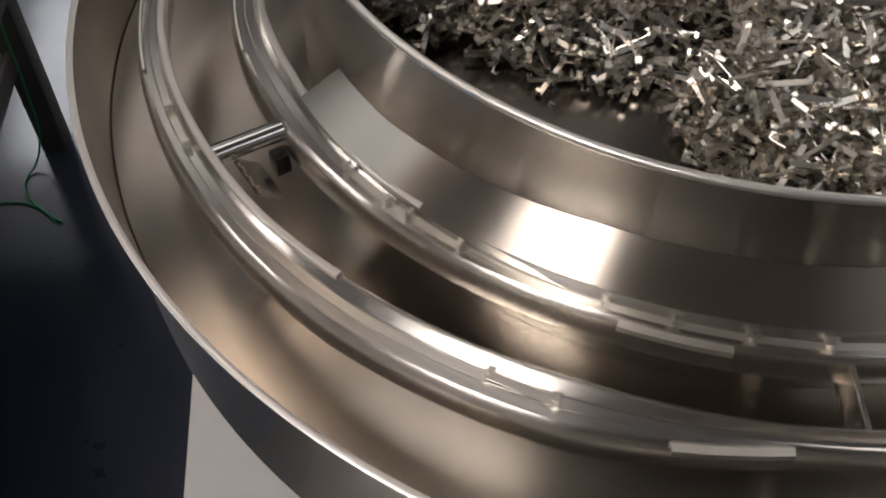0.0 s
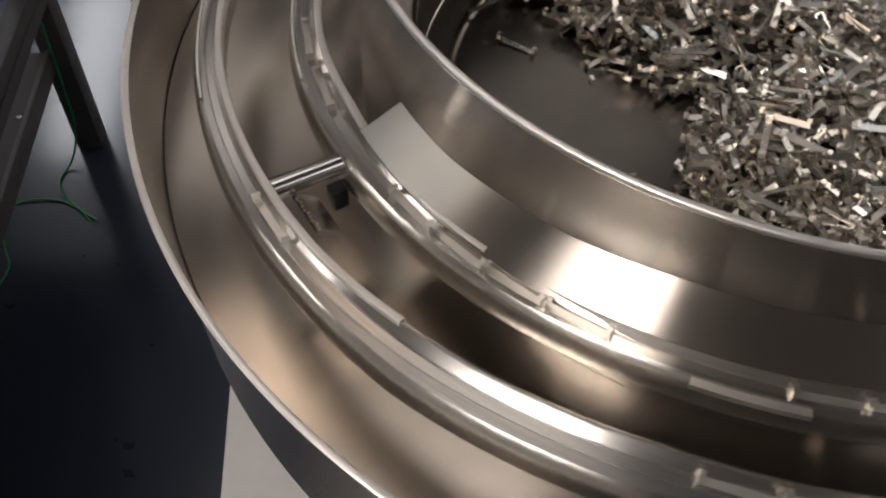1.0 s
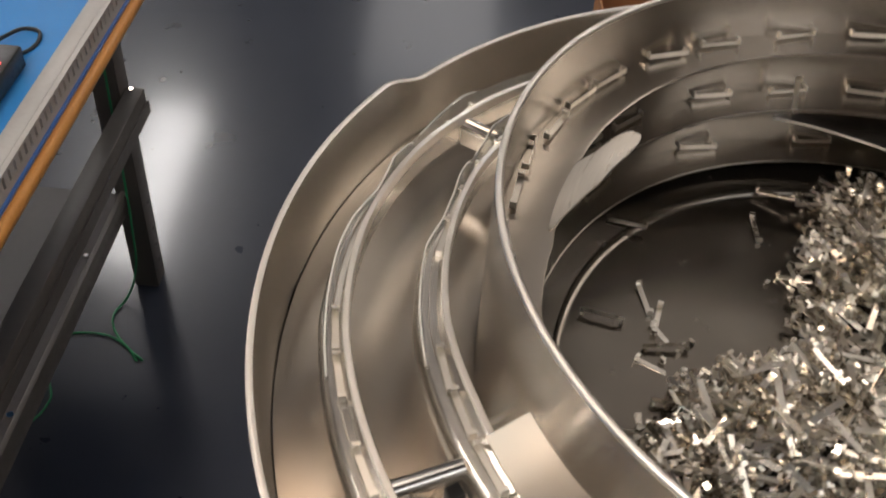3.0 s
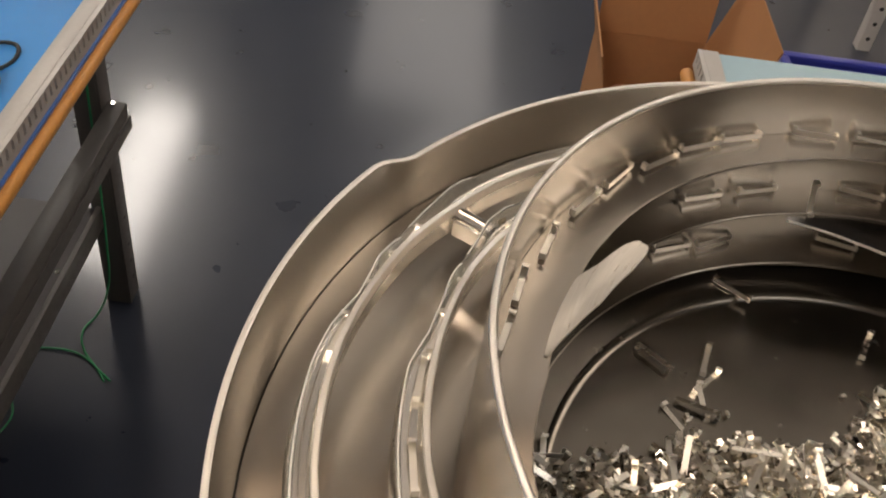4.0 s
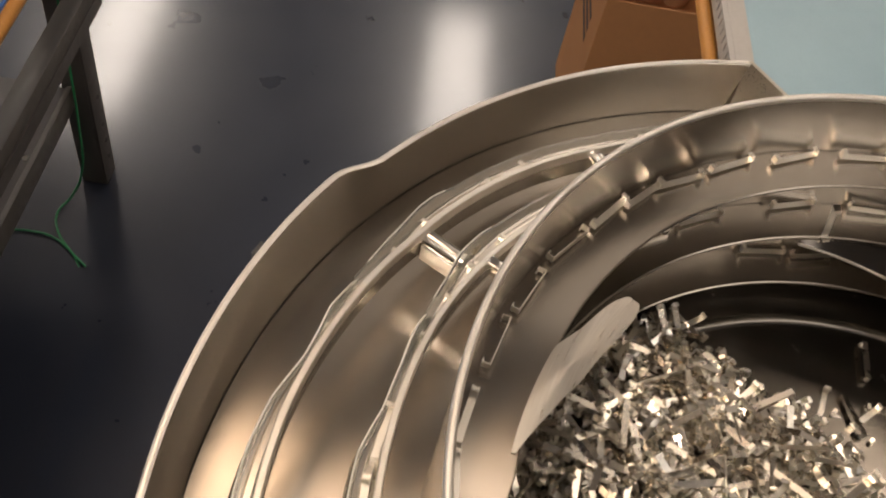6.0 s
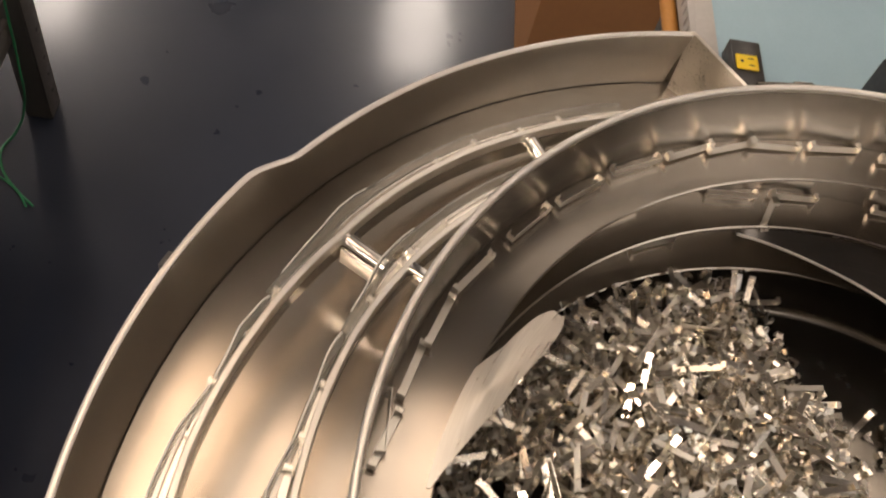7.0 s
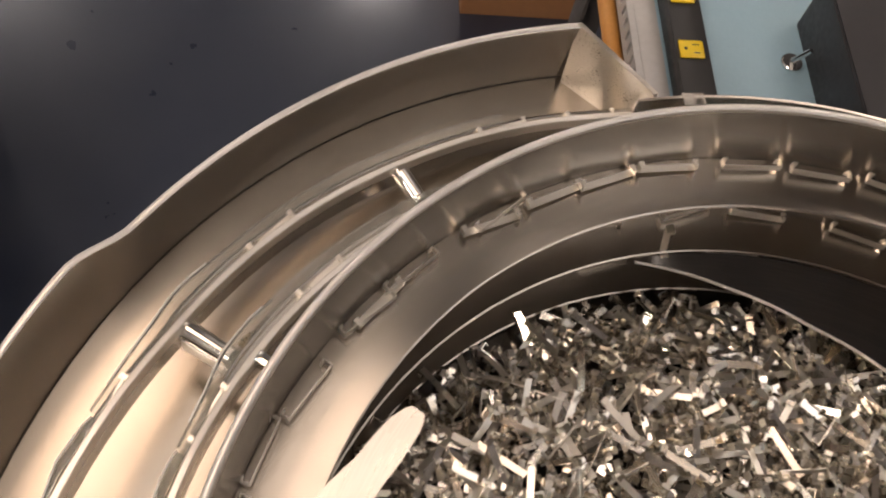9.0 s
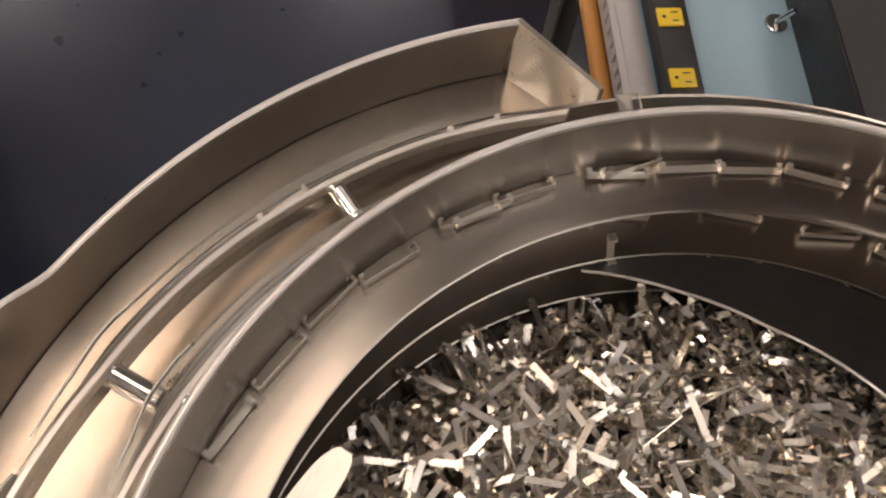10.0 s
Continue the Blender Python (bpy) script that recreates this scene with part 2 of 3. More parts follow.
def sweep(profile, az0, az1, step=2.0, closed_ring=False, bm=None):
    """Sweeps profile(az) -> closed list of (r, z) round the bowl's axis."""
    bm = bm or bmesh.new()
    n = max(2, int(abs(az1 - az0) / step) + 1)
    rings = []
    for i in range(n):
        if closed_ring:
            az = az0 + (az1 - az0) * i / n
        else:
            az = az0 + (az1 - az0) * i / (n - 1)
        rings.append([bm.verts.new(at(az, r, z)) for r, z in profile(az)])
    pairs = list(zip(rings, rings[1:]))
    if closed_ring:
        pairs.append((rings[-1], rings[0]))
    k = len(rings[0])
    for a, b in pairs:
        for j in range(k):
            bm.faces.new((a[j], a[(j + 1) % k], b[(j + 1) % k], b[j]))
    if not closed_ring:
        bm.faces.new(rings[0])
        bm.faces.new(list(reversed(rings[-1])))
    return bm


def lerp(table, x):
    """Smooth steps between the rows of a table of (x, value)."""
    if x <= table[0][0]:
        return table[0][1]
    for (x0, v0), (x1, v1) in zip(table, table[1:]):
        if x <= x1:
            u = (x - x0) / (x1 - x0)
            return v0 + (v1 - v0) * u
    return table[-1][1]


def tube(points, r, segs=8):
    cu = bpy.data.curves.new("tube", "CURVE")
    cu.dimensions = "3D"
    cu.bevel_depth, cu.bevel_resolution, cu.resolution_u = r, 2, 6
    sp = cu.splines.new("BEZIER")
    sp.bezier_points.add(len(points) - 1)
    for p, co in zip(sp.bezier_points, points):
        p.co = co
        p.handle_left_type = p.handle_right_type = "AUTO"
    return cu


# ---------------------------------------------------------------- room
def room():
    x0, x1, y0, y1 = -8.0, 2.4, -3.4, 8.0
    tagged(new("floor", finish(box((x0, y0, -0.1), (x1, y1, 0.0)), "floor", EPOXY, 0)), "dark blue-grey glossy epoxy factory floor with scuffs", "floor", kind="structure")
    tagged(new("ceiling", finish(box((x0, y0, 3.06), (x1, y1, 3.16)), "ceiling", CEILING_PAINT, 0)), "plain pale ceiling over the workshop", "ceiling", kind="structure")
    for name, a, b in (("wall_north", (x0, y1, 0), (x1, y1 + 0.15, 3.06)), ("wall_south", (x0, y0 - 0.15, 0), (x1, y0, 3.06)),
                       ("wall_east", (x1, y0, 0), (x1 + 0.15, y1, 3.06)), ("wall_west", (x0 - 0.15, y0, 0), (x0, y1, 3.06))):
        tagged(new(name, finish(box(a, b), name, WALL_PAINT, 0)), "plain painted workshop wall", "wall", kind="structure")
    # glowing panels, most of them added only to brighten what they reflect in
    for x, y, a, b, turn, power, colour in LAMPS:
        lamp = thing("glow_panel", "glowing ceiling panel placed to light the steel and floor", "ceiling light", pose(x, y, 3.06, 0, 0, turn), "ceiling lights")
        bm = bmesh.new()
        for lo2, hi2 in (((-a, -b - 0.04, -0.06), (a, -b, 0)), ((-a, b, -0.06), (a, b + 0.04, 0)), ((-a - 0.04, -b - 0.04, -0.06), (-a, b + 0.04, 0)), ((a, -b - 0.04, -0.06), (a + 0.04, b + 0.04, 0))):
            add_box(bm, lo2, hi2)
        part("frame", bm, WHITE_PAINT, lamp)
        part("diffuser", box((-a, -b, -0.045), (a, b, -0.03)), emitter("lamp_diffuser", colour, power), lamp)


# ---------------------------------------------------------------- the bowl feeder
def shelf_z(az):
    return -0.0425 + 0.048 * (az - 30.0) / 360.0


SHELF_IN = [(-120, 0.2228), (-75, 0.2310), (-42, 0.2300), (-28, 0.2190), (-14, 0.2175), (0, 0.2195), (20, 0.2220), (45, 0.2228)]
PLATE_Z = [(-200, -0.037), (-120, -0.037), (-92, -0.0395), (-82, -0.0440), (-72, -0.0470), (-65, -0.0500), (-55, -0.0505)]
RAIL_Z = [(-260, -0.105), (-150, -0.058), (-95, -0.058), (-56, -0.064), (-10, -0.073), (0, -0.080), (28, -0.102), (50, -0.112), (100, -0.105)]
OUT_IN = [(-260, 0.316), (-130, 0.316), (-95, 0.319), (-66, 0.328), (-40, 0.330), (-25, 0.328), (-10, 0.322), (0, 0.3195), (28, 0.3225), (55, 0.326), (100, 0.316)]
OUT_OUT = [(-260, 0.332), (-130, 0.328), (-109, 0.3275), (-101, 0.335), (-95, 0.341), (-77, 0.346), (-46, 0.345), (-37, 0.3445), (-28.5, 0.3410), (-24, 0.3382), (-19.3, 0.3325), (-15, 0.3318), (-12, 0.3295), (-8, 0.3285), (-1.2, 0.3278), (2, 0.3300), (28, 0.3325), (55, 0.336), (100, 0.332)]
IN_IN = [(-260, 0.268), (-130, 0.272), (-95, 0.2735), (-67, 0.2735), (-51, 0.2725), (-39, 0.276), (-24, 0.277), (0, 0.281), (28, 0.288), (60, 0.284), (100, 0.268)]
IN_OUT = [(-260, 0.283), (-130, 0.286), (-95, 0.2865), (-72, 0.2895), (-39, 0.294), (-35, 0.293), (-27, 0.2913), (-21.8, 0.2858), (-16.4, 0.2860), (-9, 0.2862), (-4, 0.2885), (0, 0.2925), (28, 0.300), (60, 0.296), (100, 0.283)]


# radius of the clear guards' upper edge
GUARD_OUT = [(-45, 0.3430), (-28.5, 0.3398), (-24, 0.3368), (-19.3, 0.3305), (-16.4, 0.3300), (-14, 0.3302), (-10, 0.3268)]
GUARD_IN = [(-45, 0.2922), (-27, 0.2902), (-21.8, 0.2850), (-16.4, 0.2850), (-12.5, 0.2866), (-8, 0.2856)]


def wrap(az):
    while az > 100:
        az -= 360
    while az <= -260:
        az += 360
    return az


def rail_at(inner, az, u, dz=0.0):
    az = wrap(az)
    a, b = (IN_IN, IN_OUT) if inner else (OUT_IN, OUT_OUT)
    r0, r1 = lerp(a, az), lerp(b, az)
    return at(az, r0 + (r1 - r0) * u, lerp(RAIL_Z, az) + dz)


def rail_profile(inner):
    a, b = (IN_IN, IN_OUT) if inner else (OUT_IN, OUT_OUT)

    def f(az):
        az = wrap(az)
        r0, r1, z = lerp(a, az), lerp(b, az), lerp(RAIL_Z, az)
        w = r1 - r0
        return [(r0, z + 0.0015), (r0 + 0.0012, z + 0.0020), (r0 + min(0.0022, 0.22 * w), z + 0.0006), (r0 + 0.28 * w, z - 0.0012), (r0 + 0.34 * w, z - 0.0026), (r0 + 0.56 * w, z - 0.0026),
                (r0 + 0.62 * w, z - 0.0010), (r1 - min(0.0028, 0.28 * w), z - 0.0008), (r1 - 0.0010, z - 0.0022), (r1 + 0.0012, z - 0.0070), (r1 + 0.0012, z - 0.0150), (r1 - 0.0025, z - 0.0200), (r0 + 0.0010, z - 0.0200), (r0, z - 0.0180)]
    return f


def wall_top(az):
    """Radius and height of the outer wall's rim."""
    u = min(1.0, max(0.0, (az + 1.0) / 6.0))
    u = u * u * (3 - 2 * u)
    return 0.382 - 0.006 * u, -0.076 - 0.008 * u


def feeder():
    f = thing("bowl_feeder", "large stainless steel vibratory bowl feeder with spiral tracks", "bowl feeder")
    t = 0.003
    part("ring_wall", sweep(lambda az: [(0.2520, -0.165), (0.2520, -0.001), (0.2530, 0.0), (0.2545, 0.0), (0.2555, -0.001), (0.2555, -0.165)], 0, 360, 2, True), STEEL, f, "tall polished inner ring wall")
    def shelf(az):
        r, z = (lerp(SHELF_IN, az) if az > -120 else 0.2228), shelf_z(az)
        return [(r, z - 0.0005), (r + 0.0008, z), (0.2516, z - 0.0015), (0.2516, z - 0.0040), (r + 0.0008, z - 0.0024), (r, z - 0.0018)]
    part("spiral_shelf", sweep(shelf, -760, 236, 3), SHELF_STEEL, f, "spiral ledge along the ring wall", 14)
    part("bowl_floor", sweep(lambda az: [(0.002, -0.146), (0.10, -0.150), (0.201, -0.156), (0.2035, -0.1556), (0.2055, -0.1546), (0.2068, -0.1528), (0.2075, -0.1505), (0.2516, -0.144), (0.2516, -0.165), (0.002, -0.165)], 0, 360, 3, True), FLOOR_STEEL, f, "dished bowl floor, coloured dark for the shade inside the bowl")
    def bead(az, r, z, c=0.0017, flat=1.0):
        return [(r + c * math.cos(k * math.pi / 4), z + flat * c * math.sin(k * math.pi / 4)) for k in range(8)]
    # same stainless as the rest, coloured near-black for the dark it mirrors
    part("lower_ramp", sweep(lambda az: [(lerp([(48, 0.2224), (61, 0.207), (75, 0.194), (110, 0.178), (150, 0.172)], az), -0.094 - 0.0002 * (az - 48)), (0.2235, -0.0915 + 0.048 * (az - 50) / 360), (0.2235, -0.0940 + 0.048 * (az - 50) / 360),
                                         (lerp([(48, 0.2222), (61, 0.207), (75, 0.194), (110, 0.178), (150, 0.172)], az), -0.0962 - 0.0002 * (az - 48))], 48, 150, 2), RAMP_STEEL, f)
    part("ramp_edge", sweep(lambda az: bead(az, lerp([(48, 0.2224), (61, 0.207), (75, 0.194), (110, 0.178), (150, 0.172)], az), -0.0948 - 0.0002 * (az - 48), 0.0011), 48, 150, 2), EDGE_STEEL, f, "bright worn edge of the lower ramp", 60)
    # deflector blade with a rounded tip
    def blade(az):
        tip = min(1.0, max(0.0, (az - 0.5) / 4.0))
        cut = 0.0042 * (1 - math.sqrt(max(0.0, 1 - tip ** 2)))
        r0 = lerp([(-25, 0.2205), (-18.6, 0.2100), (-12, 0.2010), (-2, 0.1950), (5, 0.1945)], az) + cut
        r1 = lerp([(-25, 0.2225), (-9, 0.2195), (-4.5, 0.2130), (4, 0.2075)], az) - cut
        z = shelf_z(az) + 0.0008
        return [(r0, z + 0.0002), (r1, z), (r1, z - 0.0015), (r0, z - 0.0013)]
    part("deflector_blade", sweep(blade, -25, 4.4, 0.7), BLADE_STEEL, f, "bright curved deflector blade with a rounded tip")
    # return pan, outer wall
    part("return_pan", sweep(lambda az: [(0.2558, -0.1305), (0.3729, -0.131), (0.3729, -0.134), (0.2558, -0.1335)], -205, 55, 2), PAN_STEEL, f, "satin steel return pan under the rails")

    def outer(az):
        r, z = wall_top(az)
        return [(0.3736, -0.131), (r - 0.0022, z - 0.0012), (r - 0.0012, z), (r + 0.0004, z), (r + 0.0014, z - 0.0012), (0.3765, -0.131), (0.374, -0.190), (0.3715, -0.190)]
    part("outer_wall", sweep(outer, -205, 49.5, 1), STEEL, f, "low outer wall with a stepped rim")
    part("pan_skirt", sweep(lambda az: [(0.2558, -0.1345), (0.3712, -0.1355), (0.3712, -0.190), (0.2558, -0.190)], -205, 49, 4), DARK_STEEL, f)
    part("rim_bead", sweep(lambda az: bead(az, wall_top(az)[0] - 0.0004, wall_top(az)[1], 0.0019, 0.35), -205, 49.5, 1), EDGE_STEEL, f, "bright rolled edge of the outer wall", 60)
    part("rim_bead", sweep(lambda az: bead(az, 0.25375, 0.0, 0.0021), 0, 360, 2, True), EDGE_STEEL, f, "bright rolled edge of the ring wall", 60)
    # end plate and its weld
    bm = bmesh.new()
    a, b, c, d = at(49.5, 0.3765, -0.083), at(56.0, 0.330, -0.092), at(56.0, 0.326, -0.134), at(49.3, 0.3700, -0.132)
    off = Vector((0.6, 0.8, 0)).normalized() * -0.003
    top = [bm.verts.new(p) for p in (a, b, c, d)]
    bot = [bm.verts.new(Vector(p) + off) for p in (a, b, c, d)]
    bm.faces.new(top)
    bm.faces.new(list(reversed(bot)))
    for i in range(4):
        bm.faces.new((top[i], bot[i], bot[(i + 1) % 4], top[(i + 1) % 4]))
    part("end_plate", bm, BLADE_STEEL, f, "slanting end plate of the pan", 0)
    bm = bmesh.new()
    rng = random.Random(4)
    for i in range(7):
        u = i / 6
        p = Vector(at(49.4 + 0.9 * u, 0.3715 - 0.009 * u, -0.1295 - 0.0004 * u))
        r = bmesh.ops.create_icosphere(bm, subdivisions=1, radius=0.0009 + 0.0004 * rng.random())
        bmesh.ops.translate(bm, vec=p, verts=r["verts"])
    part("weld_bead", bm, WELD, f, "row of weld beads")
    # guard band outside the ring wall
    part("guard_band", sweep(lambda az: [(0.2745, -0.020), (0.2760, -0.020), (0.2760, -0.036), (0.2745, -0.036)], 47, 130, 2), STEEL, f, "curved guard strip outside the ring wall")
    part("guard_bracket", box((-0.006, -0.012, -0.022), (0.006, 0.012, 0.004), 0.001, Matrix.Translation(at(53, 0.266, -0.024)) @ pose(0, 0, 0, 0, 0, 90 - 53)), STEEL, f)
    # feed plate
    part("feed_plate", sweep(lambda az: [(0.2556, lerp(PLATE_Z, az)), (0.2775, -0.0602), (0.2775, -0.0617), (0.2556, lerp(PLATE_Z, az) - 0.0015)], -200, -55.5, 1.5), PAN_STEEL, f, "bright flat feed plate beside the ring wall")
    # rails
    part("inner_rail", sweep(rail_profile(True), -260, 100, 2, True), RAIL_STEEL, f, "polished inner rail with a groove")
    part("outer_rail", sweep(rail_profile(False), -260, 100, 2, True), RAIL_STEEL, f, "polished outer rail with a groove")
    bm = bmesh.new()
    for i in range(5):
        r = bmesh.ops.create_icosphere(bm, subdivisions=2, radius=0.0022 - 0.0002 * i)
        bmesh.ops.translate(bm, vec=Vector(rail_at(True, 2.0 + 0.25 * i, 0.92, 0.0004)), verts=r["verts"])
    part("weld_bead", bm, WELD, f, "straw-coloured heat-tinted weld at the spacer bar")
    for az in (-57.0, 0.5, 27.5):
        p = Vector(rail_at(True, az, 1.0, -0.005))
        q = Vector(rail_at(False, az, 0.0, -0.005))
        part("spacer", rod(p, q, 0.0052, 24), CHROME, f, "round steel spacer bar between the rails")
    # pale plate beside the second spacer
    p, q = Vector(rail_at(True, -0.3, 1.0, -0.007)), Vector(rail_at(False, -0.3, 0.0, -0.007))
    mid, way = (p + q) / 2, (q - p)
    ms = Matrix.Translation(mid) @ pose(0, 0, 0, 0, 0, math.degrees(math.atan2(way.y, way.x)))
    part("spacer_plate", box((-way.length / 2 + 0.001, -0.0010, -0.0130), (way.length / 2 - 0.001, 0.0010, -0.0010), 0.0004, ms), EDGE_STEEL, f, "pale upright plate under the spacer bar")
    # bracket under the first spacer
    m = Matrix.Translation(at(-60.0, 0.3125, -0.079)) @ pose(0, 0, 0, 0, 0, 60)
    part("bracket", box((-0.0070, -0.012, -0.0012), (0.0070, 0.014, 0.0012), 0, m @ pose(0, 0, 0, 0, 38, 0)), STEEL, f, "small welded bracket plate", 0)
    bm = bmesh.new()
    for i in range(9):
        r = bmesh.ops.create_icosphere(bm, subdivisions=1, radius=0.0009 + 0.0004 * rng.random())
        bmesh.ops.translate(bm, vec=m @ Vector((-0.0050 + 0.0004 * math.sin(i * 2.1), -0.011 + 0.0026 * i, 0.0052)), verts=r["verts"])
    part("weld_bead", bm, WELD, f, "row of weld beads on the bracket")
    # black block added for the dark notch of shadow below the first spacer
    part("shadow_block", box((-0.004, -0.004, -0.008), (0.004, 0.004, 0.004), 0.0006, Matrix.Translation(at(-57.8, 0.2965, -0.083)) @ pose(0, 0, 0, 0, 0, 60)), BLACK, f, "small black block standing in for the shadow under the spacer")
    part("support_tab", box((-0.008, -0.003, -0.006), (0.008, 0.003, 0.003), 0.0006, Matrix.Translation(at(1.5, 0.2725, -0.077)) @ pose(0, 0, 0, 0, 0, -1.5)), CHROME, f, "small bright support tab")
    part("wall_clip", box((-0.004, -0.005, -0.009), (0.004, 0.005, 0.004), 0.0008, Matrix.Translation(at(-10.0, 0.3855, -0.088)) @ pose(0, 0, 0, 0, 0, 10)), DARK_STEEL, f, "small dark clip on the outer wall")
    # clear guards on the rails
    for inner in (True, False):
        a, b = (IN_OUT, IN_IN) if inner else (OUT_OUT, OUT_IN)

        edge = GUARD_IN if inner else GUARD_OUT

        def guard(az, a=a, edge=edge):
            h = lerp([(-46, 0.0005), (-40, 0.0030), (-24, 0.0030), (-18.5, 0.0020), (-16.4, 0.0030), (-14.2, 0.0072), (-11.0, 0.0072), (-10.0, 0.0050)], az)
            r, top, z = lerp(a, az) - 0.0030, lerp(edge, az), lerp(RAIL_Z, az)
            return [(r, z - 0.0015), (top - 0.0012, z + h), (top, z + h), (r + 0.0020, z - 0.0015)]

        def low_guard(az, a=a):
            h = lerp([(-9.8, 0.0012), (-6.5, 0.0014), (-1.0, 0.0065), (4, 0.0065), (7, 0.0028), (40, 0.0022)], az)
            r, z = lerp(a, az) - 0.0036, lerp(RAIL_Z, az)
            return [(r, z - 0.0015), (r + 0.0040, z + h), (r + 0.0055, z + h), (r + 0.0020, z - 0.0015)]

        def lip(az, b=b):
            r, z = lerp(b, az), lerp(RAIL_Z, az)
            return [(r - 0.0008, z - 0.004), (r - 0.0008, z + 0.0026), (r - 0.0002, z + 0.0032), (r + 0.0024, z + 0.0032), (r + 0.0030, z + 0.0026), (r + 0.0030, z - 0.0005)]
        part("clear_guard", sweep(guard, -45, -10, 1), CLEAR, f, "clear plastic side guard", 20)
        part("clear_guard", sweep(low_guard, -9.5, 40, 1), CLEAR, f, "low clear plastic side guard", 20)
        part("guard_edge", sweep(lambda az: bead(az, *guard(az)[2], 0.0005), -45, -10, 1), GUARD_EDGE, f, "cut edge of the clear guard, coloured whitish as if edge-lit", 60)
        part("guard_edge", sweep(lambda az: bead(az, *low_guard(az)[2], 0.0004), -7, 6, 1), GUARD_EDGE, f, "cut edge of the clear guard, coloured whitish as if edge-lit", 60)
        part("rail_lip", sweep(lip, -75, 56, 1), EDGE_STEEL, f, "pale sanded rail lip", 20)
    # worn guide strips and end bracket of the rails
    part("guide_strip", sweep(lambda az: [(lerp(IN_OUT, az) - 0.001, lerp(RAIL_Z, az)), (lerp(IN_OUT, az) + 0.0028, lerp(RAIL_Z, az) + 0.0002), (lerp(IN_OUT, az) + 0.0028, lerp(RAIL_Z, az) - 0.003), (lerp(IN_OUT, az) - 0.001, lerp(RAIL_Z, az) - 0.003)], -105, -95.7, 1), EDGE_STEEL, f, "bright worn guide strip")
    part("guide_strip", sweep(lambda az: [(lerp(OUT_OUT, az) - 0.001, lerp(RAIL_Z, az)), (lerp(OUT_OUT, az) + 0.0028, lerp(RAIL_Z, az) + 0.0002), (lerp(OUT_OUT, az) + 0.0028, lerp(RAIL_Z, az) - 0.003), (lerp(OUT_OUT, az) - 0.001, lerp(RAIL_Z, az) - 0.003)], -109, -101.3, 1), EDGE_STEEL, f, "bright worn guide strip")
    part("end_bracket", box((-0.0012, -0.018, -0.012), (0.0012, 0.018, 0.006), 0.0005, Matrix.Translation(at(-114.5, 0.300, -0.068)) @ pose(0, 0, 0, 0, 0, 24.5)), STEEL, f)
    # drive unit and feet
    part("drive_housing", sweep(lambda az: [(0.002, -0.165), (0.20, -0.166), (0.20, -0.25), (0.17, -0.26), (0.17, -0.555), (0.002, -0.555)], 0, 360, 6, True), DARK_STEEL, f, "dark drive unit below the bowl")
    return f


# ---------------------------------------------------------------- metal clips
CLIP_BOXES = [((-0.0152, -0.0019, 0.0), (0.0152, 0.0019, 0.0005)),
              ((-0.0152, -0.0020, 0.0005), (-0.0147, 0.0020, 0.0046)), ((0.0147, -0.0020, 0.0005), (0.0152, 0.0020, 0.0046)),
              ((-0.0147, -0.0020, 0.0041), (-0.0126, 0.0020, 0.0046)), ((0.0126, -0.0020, 0.0041), (0.0147, 0.0020, 0.0046))]


def clip_mesh():
    bm = bmesh.new()
    for a, b in CLIP_BOXES:
        add_box(bm, a, b)
    return finish(bm, "metal_clip", CLIP_STEEL, 0)


def in_pile(az, r):
    """How deep a place lies in the heap as it is at the start: a wedge of the floor stays free."""
    away = abs((az + 73.0 + 180.0) % 360.0 - 180.0)
    half = lerp([(0.0, 0.0), (0.034, 0.0), (0.08, 26.0), (0.15, 51.0), (0.22, 58.0)], r) + 3.0 * math.sin(r * 160.0 + (1.0 if az > -73 else 3.0))
    return max(0.0, min(1.0, radians(away - half) * max(r, 0.03) / 0.04))


